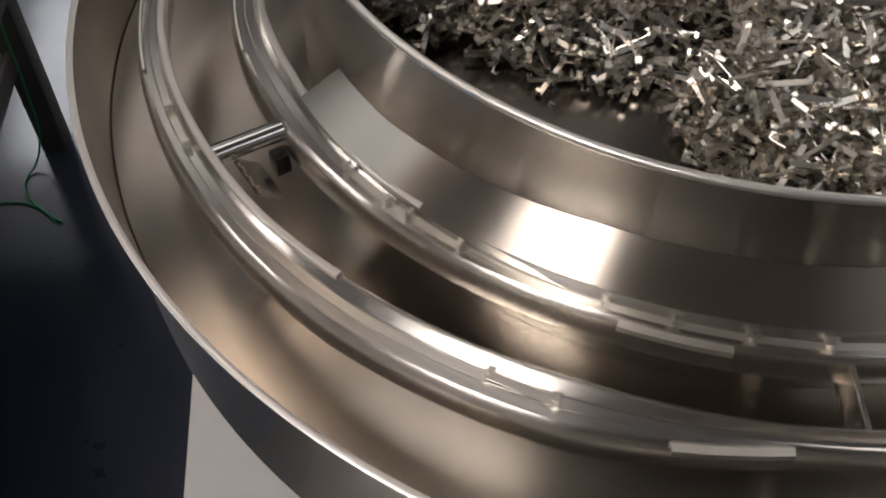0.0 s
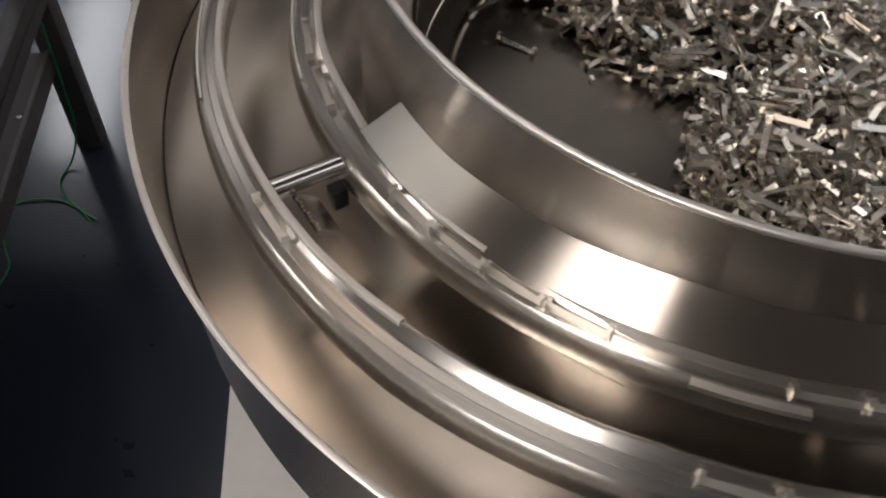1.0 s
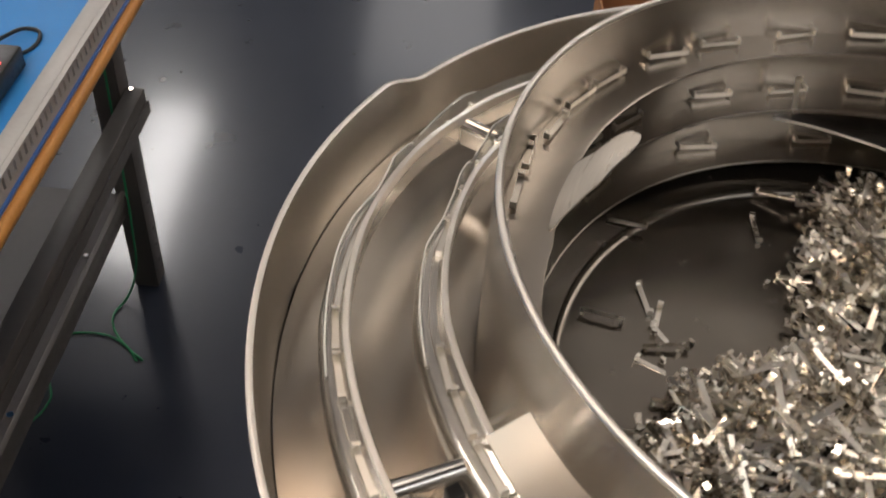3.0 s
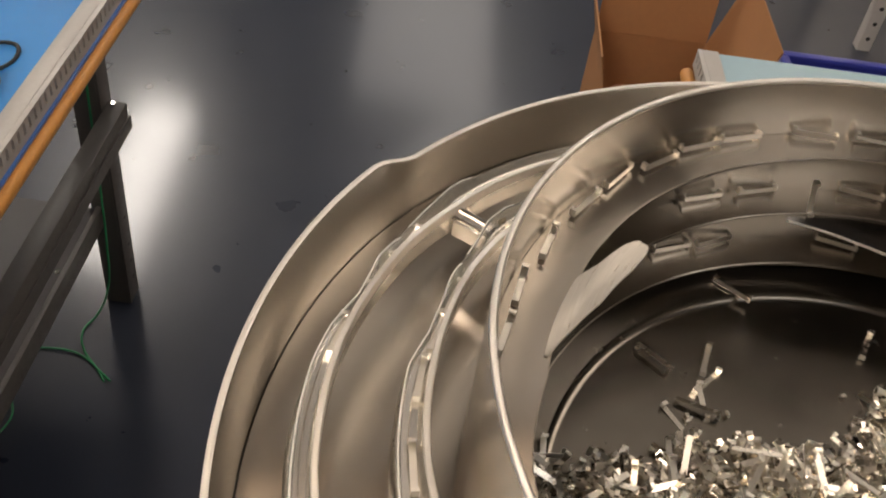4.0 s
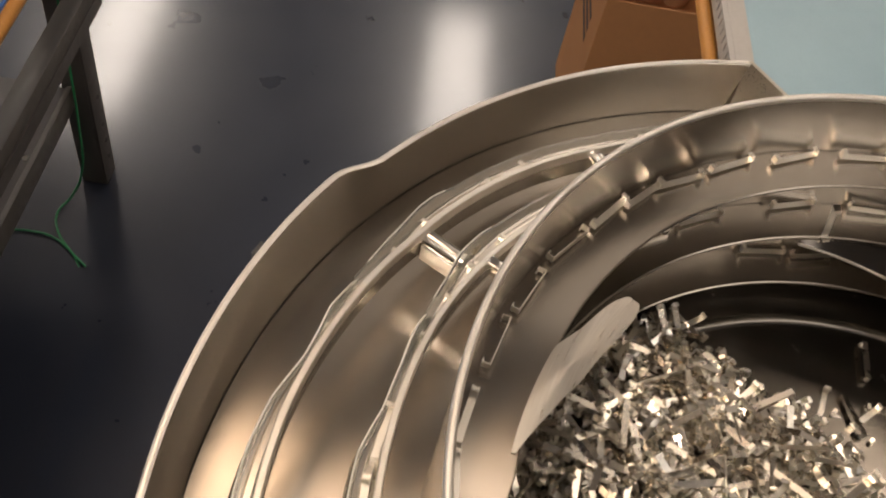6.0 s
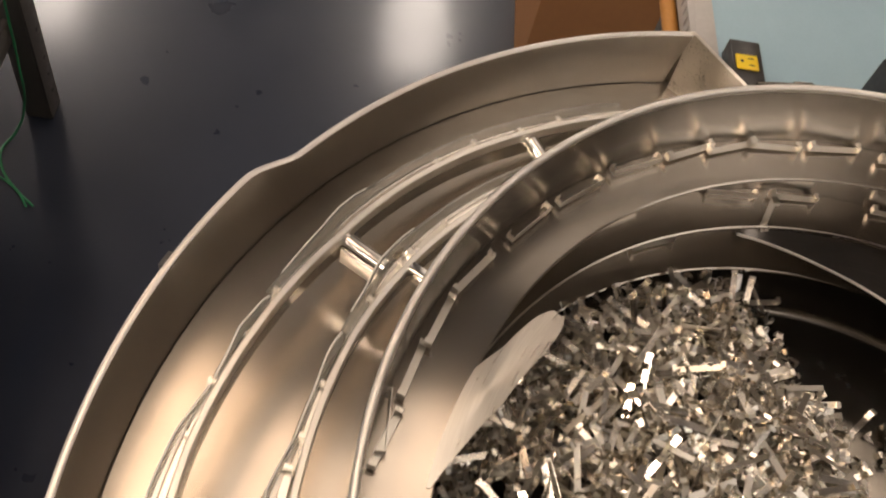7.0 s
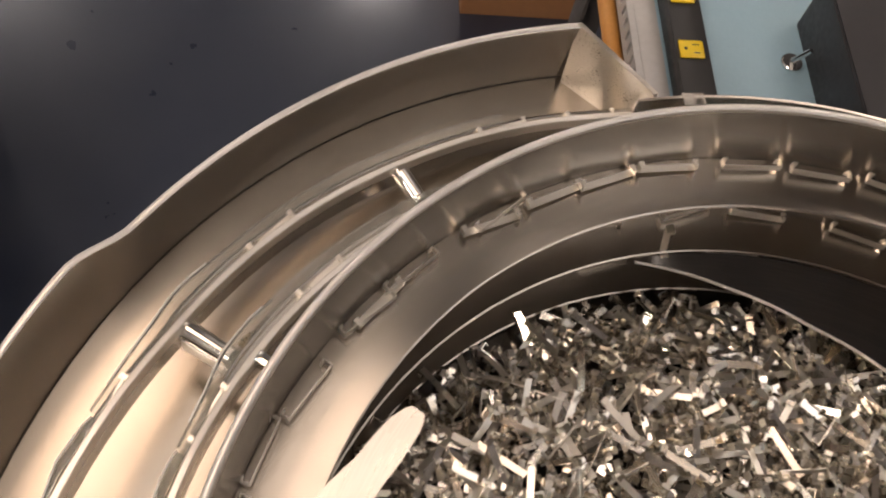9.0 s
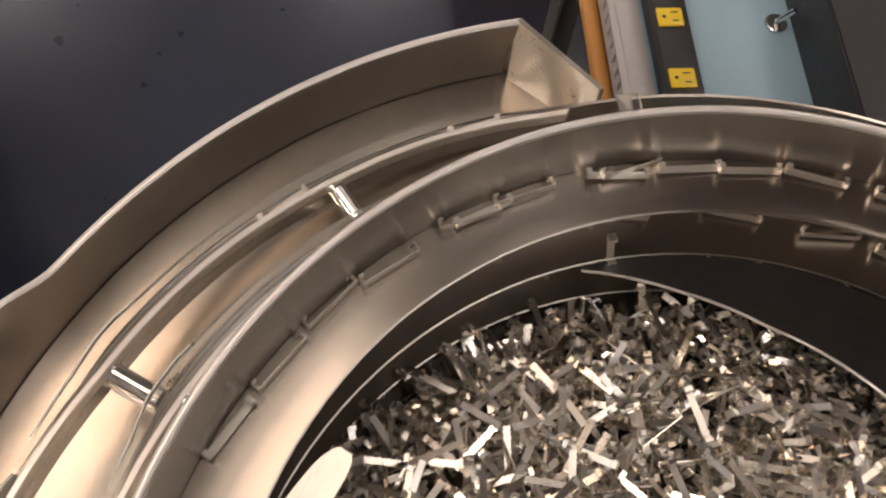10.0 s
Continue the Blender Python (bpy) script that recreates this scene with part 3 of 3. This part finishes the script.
def pile(me):
    rng = random.Random(11)
    src = [tuple(v.co) for v in me.vertices]
    faces = [tuple(p.vertices) for p in me.polygons]
    base = np.array(src) * 0.96
    verts, polys, k = [], [], 0
    count = 0
    while count < 3700:
        r = 0.214 * math.sqrt(rng.random())
        az = rng.uniform(-180, 180)
        d = in_pile(az, r)
        if d <= 0.02 and rng.random() > 0.0012:
            continue
        dome = 0.052 * min(1.0, d * 1.1) * (1.0 - 0.88 * (r / 0.214) ** 2) + 0.004
        top = count >= 2800
        z = -0.151 + (dome + rng.uniform(0.001, 0.007) * d if top else dome * (0.35 + 0.6 * rng.random() ** 0.6))
        tilt = (19 if top else 26) if d > 0.1 else 8
        a = radians(az)
        m = Matrix.Translation((-r * math.cos(a), r * math.sin(a), z)) @ pose(0, 0, 0, rng.gauss(0, tilt) + (180 if rng.random() < 0.35 else 0) + (90 if rng.random() < 0.15 else 0), rng.gauss(0, tilt * 0.7), rng.uniform(0, 360))
        mm = np.array(m)
        verts.append(base @ mm[:3, :3].T + mm[:3, 3])
        polys.extend(tuple(i + k for i in f) for f in faces)
        k += len(src)
        count += 1
    for az, r, yaw in ((-82, 0.160, 30), (-87, 0.146, 5), (-93, 0.137, 50), (-97, 0.128, -30), (-104, 0.140, 80), (-38, 0.165, 20), (-46, 0.10, 70)):
        a = radians(az)
        mm = np.array(Matrix.Translation((-r * math.cos(a), r * math.sin(a), -0.1525)) @ pose(0, 0, 0, 0, 0, yaw))
        verts.append(base @ mm[:3, :3].T + mm[:3, 3])
        polys.extend(tuple(i + k for i in f) for f in faces)
        k += len(src)
    out = bpy.data.meshes.new("clip_pile")
    out.from_pydata(np.concatenate(verts).tolist(), [], polys)
    out.materials.append(CLIP_STEEL)
    ob = new("clip_pile", out)
    ob.location = (0, 0, RIM)
    return tagged(ob, "heap of small bent nickel-plated metal clips in the bowl", "metal clips", kind="stuff")


SHELF_SPEED, RAIL_SPEED, PILE_SPEED = 24.0, 30.5, 26.3
SHELF_1 = [-240, -232, -224, -216.8, -206.5, -204.8, -199.7, -189, -187.2, -180.7, -173.9, -166.4, -156.3, -148, -139, -131, -125, -119.1, -110.7, -101, -90.7, -82.3, -74.4, -66.1, -58.6, -46.2, -36, -22, -9.2, 4, 20]
SHELF_2 = [-244, -232, -214, -205, -186, -172, -160, -151, -138, -120, -111, -96, -84, -62, -52, -34, -20, -6, 12]
SHELF_3 = [-230, -204, -190, -168, -150, -128, -96, -88, -64, -56, -34, -12]
RAIL_IN = [-69, -77.5, -97, -103.3, -109.6, -116, -137, -143, -150, -161.6, -180, -192, -207, -215, -232, -241, -262, -280]
RAIL_OUT = [-53, -91, -131, -136.5, -146.5, -169, -184.5, -196, -225, -235, -262, -283]


def clip_pose_shelf(turns, phase, t, rng_tilt, lean, edge):
    az = phase + SHELF_SPEED * t
    z = shelf_z(az - 360.0 * turns)
    r = 0.2480 - rng_tilt
    x, y, zz = at(az, r, z + 0.0006)
    m = pose(x, y, zz, 0, 0, 90 - az + lean)
    if edge:                                  # on its edge, hooks towards the wall
        return m @ pose(0, -0.0010, 0.0024, -90, 0, 0)
    return m


def clip_pose_rail(inner, phase, t):
    az = phase + RAIL_SPEED * t
    x, y, z = rail_at(inner, az, 0.45, -0.0020)
    return pose(x, y, z, 0, 0, 90 - az)


def clips(me):
    made = []
    rng = random.Random(3)
    # clips that lie still: one in the pan, one on end against the ledge
    x, y, z = at(-43.5, 0.266, -0.1304)
    ob = new("metal_clip", me)
    ob.matrix_basis = pose(x, y, z, 0, 0, 40)
    tagged(ob, "bent nickel-plated metal clip fallen into the return pan", "metal clip")
    x, y, z = at(51, 0.2250, -0.0745)
    ob = new("metal_clip", me)
    ob.matrix_basis = pose(x, y, z, 0, 0, 39) @ pose(0, 0, 0, 90, 78, 0)
    tagged(ob, "bent nickel-plated metal clip standing on end on the ledge", "metal clip")
    kinds = [("s", k, p) for k, row in ((0, SHELF_1), (1, SHELF_2), (2, SHELF_3)) for p in row]
    kinds += [("r", True, p) for p in RAIL_IN] + [("r", False, p) for p in RAIL_OUT]
    for kind, k, p in kinds:
        ob = new("metal_clip", me)
        if kind == "s":
            tagged(ob, "bent nickel-plated metal clip riding on the spiral ledge", "metal clip", "clips on the spiral ledge")
        else:
            tagged(ob, "bent nickel-plated metal clip sliding along a polished rail", "metal clip", "clips on the rails")
        made.append((ob, kind, k, p, rng.uniform(0.0, 0.004), rng.gauss(0, 6), rng.random() < 0.5))
    return made


def motions():
    steps = [0.5 * i for i in range(21)]
    for ob, kind, k, p, off, lean, edge in CLIPS:
        if kind == "s":
            walk(ob, [(t, clip_pose_shelf(k, p, t, off, lean, edge)) for t in steps])
        else:
            walk(ob, [(t, clip_pose_rail(k, p, t)) for t in steps])
    walk(PILE, [(t, pose(0, 0, RIM, 0, 0, -PILE_SPEED * t)) for t in steps])


# ---------------------------------------------------------------- benches and the things round the feeder
def frame_axes(origin, ex):
    ex = Vector((*ex, 0)).normalized()
    ey = Vector((-ex.y, ex.x, 0))
    m = Matrix((ex, ey, Vector((0, 0, 1)))).transposed().to_4x4()
    return Matrix.Translation(origin) @ m


def bench(name, label, m, length, depth, mat, leg_x, low_rail, x0=0.0, end_frame=0.038):
    b = thing(name, label, "workbench", m)
    h = BENCH
    part("worktop", box((x0 + 0.002, 0.0225, h - 0.030), (length - 0.02, depth, h - 0.004)), mat, b)
    bm = bmesh.new()
    add_box(bm, (x0, 0.022, h - 0.012), (length, 0.050, h), 0.002)
    if end_frame:
        add_box(bm, (x0, 0.050, h - 0.012), (x0 + end_frame, depth, h), 0.002)
    part("top_frame", bm, GREY_FRAME, b, "pale grey edge frame")
    bm = bmesh.new()
    add_box(bm, (x0, 0.014, h - 0.0045), (length, 0.022, h - 0.0005))
    add_box(bm, (x0, 0.014, h - 0.034), (length, 0.022, h - 0.022))
    n = int((length - x0) / 0.019)
    for i in range(n):
        add_box(bm, (x0 + i * 0.019, 0.014, h - 0.022), (x0 + i * 0.019 + 0.012, 0.022, h - 0.0045))
    part("slotted_strip", bm, GREY_FRAME, b, "slotted metal edge strip", 0)
    part("slot_backing", box((x0, 0.0232, h - 0.034), (length, 0.030, h - 0.0125)), BLACK, b)
    if low_rail:
        part("blue_edge", box((x0, 0.010, h - 0.040), (length, 0.0215, h - 0.0345), 0.001), BLUE_LINE, b)
    part("bumper", rod((x0, 0.008, h - 0.051), (length, 0.008, h - 0.051), 0.0115, 16), ORANGE, b, "orange edge bumper")
    part("apron", box((0.03, 0.05, h - 0.10), (length - 0.03, 0.075, h - 0.031)), BENCH_STEEL, b)
    for x in leg_x:
        for y in (0.144 if low_rail else 0.10, depth - 0.08):
            bm = bmesh.new()
            add_box(bm, (x - 0.050, y - 0.022, 0.0), (x - 0.044, y + 0.028, h - 0.031), 0.001)
            add_box(bm, (x - 0.050, y - 0.028, 0.0), (x + 0.003, y - 0.022, h - 0.031), 0.001)
            leg = part("leg", bm, BENCH_STEEL, b, "dark slotted steel leg")
            for z in (0.06, 0.11, 0.16, 0.24):
                part("bolt_hole", rod((x - 0.016, y - 0.0285, z), (x - 0.016, y - 0.0275, z), 0.005, 10), BLACK, leg)
    if low_rail:
        bm = bmesh.new()
        add_box(bm, (0.05, 0.078, 0.490), (length - 0.045, 0.1155, 0.550), 0.004)
        add_box(bm, (0.05, 0.0740, 0.490), (length - 0.045, 0.0775, 0.520))
        part("stretcher", bm, BENCH_STEEL, b, "dark steel stretcher rail")
        part("lower_shelf", box((0.05, 0.152, 0.285), (length - 0.10, depth - 0.1, 0.305), 0.003), SHELF_MAT, b, "grey lower shelf")
        bm = bmesh.new()
        add_box(bm, (0.05, 0.140, 0.26), (length - 0.10, 0.1515, 0.312), 0.002)
        part("shelf_rim", bm, BENCH_STEEL, b)
        for x in (0.3, 0.7, 1.1):
            if x < length - 0.1:
                part("bolt", rod((length - x, 0.16, 0.305), (length - x, 0.16, 0.309), 0.006, 10), CHROME, b)
        part("bolt", rod((length - 0.060, 0.102, 0.550), (length - 0.060, 0.102, 0.555), 0.005, 10), CHROME, b)
    return b


def left_bench():
    d, n = Vector((-0.51, 0.86, 0)), Vector((-0.86, -0.51, 0))
    edge = Vector((-1.0637, 0.1341, 0))
    start = edge - d * 1.30
    bench("workbench", "dark steel workbench with blue mat and orange edge bumper", frame_axes(start, (d.x, d.y)), 1.93, 0.75, BLUE_MAT, (0.15, 1.897), True)
    # power box with its cable, on the mat
    m = frame_axes(edge + d * 0.115 + Vector((0, 0, BENCH)), (d.x, d.y))
    p = thing("power_box", "black power box with a red indicator light on the bench", "power box", m)
    part("body", box((-0.16, 0.075, 0.0), (0.03, 0.20, 0.035), 0.004), BLACK, p)
    part("indicator", box((-0.035, 0.085, 0.0352), (-0.020, 0.100, 0.0375), 0.001), RED_GLOW, p, "small red indicator light")
    cu = tube([m @ Vector(q) for q in ((0.03, 0.14, 0.012), (0.09, 0.13, 0.008), (0.13, 0.105, 0.0), (0.11, 0.085, 0.0), (0.06, 0.095, 0.0), (0.02, 0.12, 0.03), (-0.06, 0.30, 0.0))], 0.0032)
    cu.materials.append(BLACK)
    tagged(new("power_cable", cu), "thin black cable looped on the blue mat", "cable")
    # green wire on the floor
    cu = tube([(-1.452, 0.528, 0.62), (-1.446, 0.515, 0.34), (-1.434, 0.500, 0.22), (-1.440, 0.490, 0.10), (-1.462, 0.462, 0.012), (-1.457, 0.421, 0.004), (-1.421, 0.388, 0.004), (-1.358, 0.368, 0.004), (-1.301, 0.361, 0.004)], 0.0025)
    cu.materials.append(GREEN)
    tagged(new("green_wire", cu), "thin green earth wire trailing onto the floor", "wire")
    cu = tube([(-1.310, 0.352, 0.004), (-1.36, 0.368, 0.004), (-1.442, 0.355, 0.004), (-1.499, 0.283, 0.004), (-1.42, 0.205, 0.004), (-1.373, 0.165, 0.004), (-1.36, 0.05, 0.004)], 0.0022)
    cu.materials.append(GREEN)
    tagged(new("green_wire", cu), "thin green earth wire lying on the floor", "wire")


RX, RY = Vector((0.53, -0.85, 0)).normalized(), Vector((0.85, 0.53, 0)).normalized()
RB = Vector((-0.51, 1.085, 0)) - RY * 0.012


def rpt(x, y, z):
    return RB + RX * x + RY * y + Vector((0, 0, z))


def right_bench():
    m = frame_axes(RB, (RX.x, RX.y))
    bench("workbench", "workbench with pale blue mat and orange edge bumper", m, 0.78, 0.80, PALE_MAT, (0.12, 0.70), False, 0.016, 0.0)
    s = thing("power_strip", "black power strip with yellow outlets on the bench", "power strip", m @ pose(0, 0, BENCH))
    part("body", box((0.377, 0.0535, -0.003), (0.775, 0.094, 0.026), 0.002), BLACK, s)
    for i in range(5):
        x = 0.417 + 0.0815 * i
        o = part("outlet", box((x - 0.0125, 0.0575, 0.026), (x + 0.0125, 0.0865, 0.0285), 0.002), YELLOW, s, "yellow power outlet")
        bm = bmesh.new()
        add_box(bm, (x - 0.0065, 0.073, 0.0284), (x - 0.0050, 0.081, 0.0289))
        add_box(bm, (x + 0.0050, 0.074, 0.0284), (x + 0.0065, 0.081, 0.0289))
        rod((x, 0.065, 0.0283), (x, 0.065, 0.0289), 0.0022, 10, bm)
        part("socket_slot", bm, BLACK, o)
    c = thing("control_box", "dark grey metal control box on the pale bench mat", "control box", m @ pose(0, 0, BENCH - 0.004))
    part("body", box((0.425, 0.226, 0.0), (0.775, 0.56, 0.082), 0.003), CHARCOAL, c)
    part("cover", box((0.427, 0.228, 0.0822), (0.773, 0.558, 0.085), 0.001), CHARCOAL, c)
    k = thing("levelling_foot", "chrome levelling foot lying beside the control box", "levelling foot", m @ pose(0.487, 0.207, BENCH - 0.004))
    bm = rod((0, 0, 0.0), (0, 0, 0.006), 0.013, 28, None, 0.0015)
    part("disc", bm, CHROME, k)
    part("stem", rod((0, 0, 0.006), (0.003, 0.012, 0.03), 0.0035, 14), CHROME, k)


def carton():
    m = frame_axes(Vector((-0.90, 1.66, 0)) + RX * 0.36 - RY * 0.03, (-RX.x, -RX.y))
    # local x runs away from the bowl, local y to the left
    b = thing("cardboard_box", "tall open brown cardboard box with raised flaps", "cardboard box", m)
    w, d, h, t = 0.285, 0.36, 0.50, 0.004
    part("bottom", box((0, -w, 0.0), (d, 0, t)), CARDBOARD, b)
    part("side", box((0, -t, t), (d, 0, h)), CARDBOARD, b)
    part("side", box((0, -w, t), (d, -w + t, h)), CARDBOARD, b)
    part("back", box((d - t, -w + t, t), (d, -t, h)), CARDBOARD, b)
    part("front", box((0, -w + t, t), (t, -t, h)), CARDBOARD, b)
    part("flap", box((d - t, -w + 0.002, h + 0.001), (d, -0.002, h + 0.20), 0, Matrix.Translation((d, 0, h)) @ pose(0, 0, 0, 0, 6, 0) @ Matrix.Translation((-d, 0, -h))), CARDBOARD, b)
    part("flap", box((0.002, -t, h + 0.001), (d - 0.006, 0, h + 0.14), 0, Matrix.Translation((0, 0, h)) @ pose(0, 0, 0, -14, 0, 0) @ Matrix.Translation((0, 0, -h))), CARDBOARD, b)
    part("flap", box((0.002, -w, h + 0.001), (d - 0.006, -w + t, h + 0.21), 0, Matrix.Translation((0, -w, h)) @ pose(0, 0, 0, 16, 0, 0) @ Matrix.Translation((0, w, -h))), CARDBOARD, b)
    bm = bmesh.new()
    for z in (0.36, 0.33, 0.30):
        add_box(bm, (0.10, 0.0005, z), (0.28, 0.0012, z + 0.014))
    part("print_bars", bm, PRINT_BLACK, b, "dark printed bars")
    ring = [(0.024, 0.0), (0.037, 0.0), (0.038, 0.002), (0.038, 0.048), (0.037, 0.05), (0.024, 0.05), (0.023, 0.048), (0.023, 0.002)]
    for i, (x, lean) in enumerate(((0.062, 74), (0.062, 60), (0.066, 76))):
        bm = bmesh.new()
        rows = [[bm.verts.new((rr * math.cos(k * math.pi / 14), rr * math.sin(k * math.pi / 14), zz)) for rr, zz in ring] for k in range(28)]
        for k in range(28):
            p, q = rows[k], rows[(k + 1) % 28]
            for j in range(8):
                bm.faces.new((p[j], p[(j + 1) % 8], q[(j + 1) % 8], q[j]))
        r = part("paper_roll", bm, PAPER_ROLL, None)
        r.matrix_basis = m @ pose(x + 0.15, -0.075 - 0.062 * i, 0.372, 0, 0, 12 * i - 20) @ pose(0, 0, 0, 0, lean, 0)
        tagged(r, "brown paper tape roll standing on edge in the cardboard box", "paper roll", "paper rolls")
    part("inner_flap", box((0.006, -w + 0.008, h - 0.13), (0.010, -0.008, h - 0.012)), CARDBOARD, b)
    part("divider", box((0.02, -w + 0.01, 0.312), (d - 0.01, -0.01, 0.326), 0.002), CARDBOARD, b)


def tote():
    m = frame_axes(Vector((-0.545, 2.065, 0)), (RY.x, RY.y))
    b = thing("tote_bin", "open blue plastic tote bin", "tote bin", m)
    L, W, H, t = 0.55, 0.36, 0.40, 0.006
    part("floor", box((0.02, -W + 0.02, 0), (L - 0.02, -0.02, t)), BIN_BLUE, b)
    for lo, hi in (((0, -W, 0.0), (L, -W + t, H)), ((0, -t, 0.0), (L, 0, H)), ((0, -W + t, 0.0), (t, -t, H)), ((L - t, -W + t, 0.0), (L, -t, H))):
        part("side", box(lo, hi), BIN_BLUE, b)
    bm = bmesh.new()
    for lo, hi in (((-0.015, -W - 0.015, H), (L + 0.015, -W + 0.01, H + 0.018)), ((-0.015, -0.01, H), (L + 0.015, 0.015, H + 0.018)), ((-0.015, -W + 0.01, H), (0.01, -0.01, H + 0.018)), ((L - 0.01, -W + 0.01, H), (L + 0.015, -0.01, H + 0.018))):
        add_box(bm, lo, hi, 0.004)
    part("rim", bm, BIN_BLUE, b, "rolled blue rim")


def far_bench():
    m = frame_axes(Vector((-0.50, 3.08, 0)), (RY.x, RY.y))
    b = thing("steel_rack", "white steel rack with punched legs", "rack", m)
    for x in (0.0, 1.4):
        for y in (0.0, 0.6):
            leg = part("leg", box((x, y, 0), (x + 0.05, y + 0.05, 1.0), 0.003), WHITE_PAINT, b, "white punched steel leg")
            for i in range(8):
                part("punched_hole", rod((x + 0.025, y - 0.0006, 0.05 + 0.06 * i), (x + 0.025, y + 0.001, 0.05 + 0.06 * i), 0.008, 10), BLACK, leg)
    part("beam", box((0.052, 0.0, 0.22), (1.398, 0.04, 0.30), 0.003), WHITE_PAINT, b)
    part("shelf", box((0.0, -0.01, 1.0), (1.45, 0.66, 1.03), 0.003), WHITE_PAINT, b)
    part("beam", box((-0.9, 0.02, 0.22), (-0.002, 0.05, 0.28), 0.003), WHITE_PAINT, b)


def base_cabinet():
    """Pale machine base on which the feeder stands; its long edge runs parallel to the benches."""
    m = frame_axes(RX * -0.22 + RY * -0.41, (RX.x, RX.y))
    b = thing("machine_base", "pale grey steel machine base under the bowl feeder", "machine base", m)
    part("body", box((0.01, 0.01, 0.0), (0.99, 0.67, 0.80), 0.004), WHITE_PAINT, b)
    part("top_plate", box((0.0, 0.0, 0.801), (1.0, 0.68, RIM - 0.555), 0.003), WHITE_PAINT, b)


room()
base_cabinet()
feeder()
left_bench()
right_bench()
carton()
tote()
far_bench()
CLIP = clip_mesh()
PILE = pile(CLIP)
CLIPS = clips(CLIP)
motions()
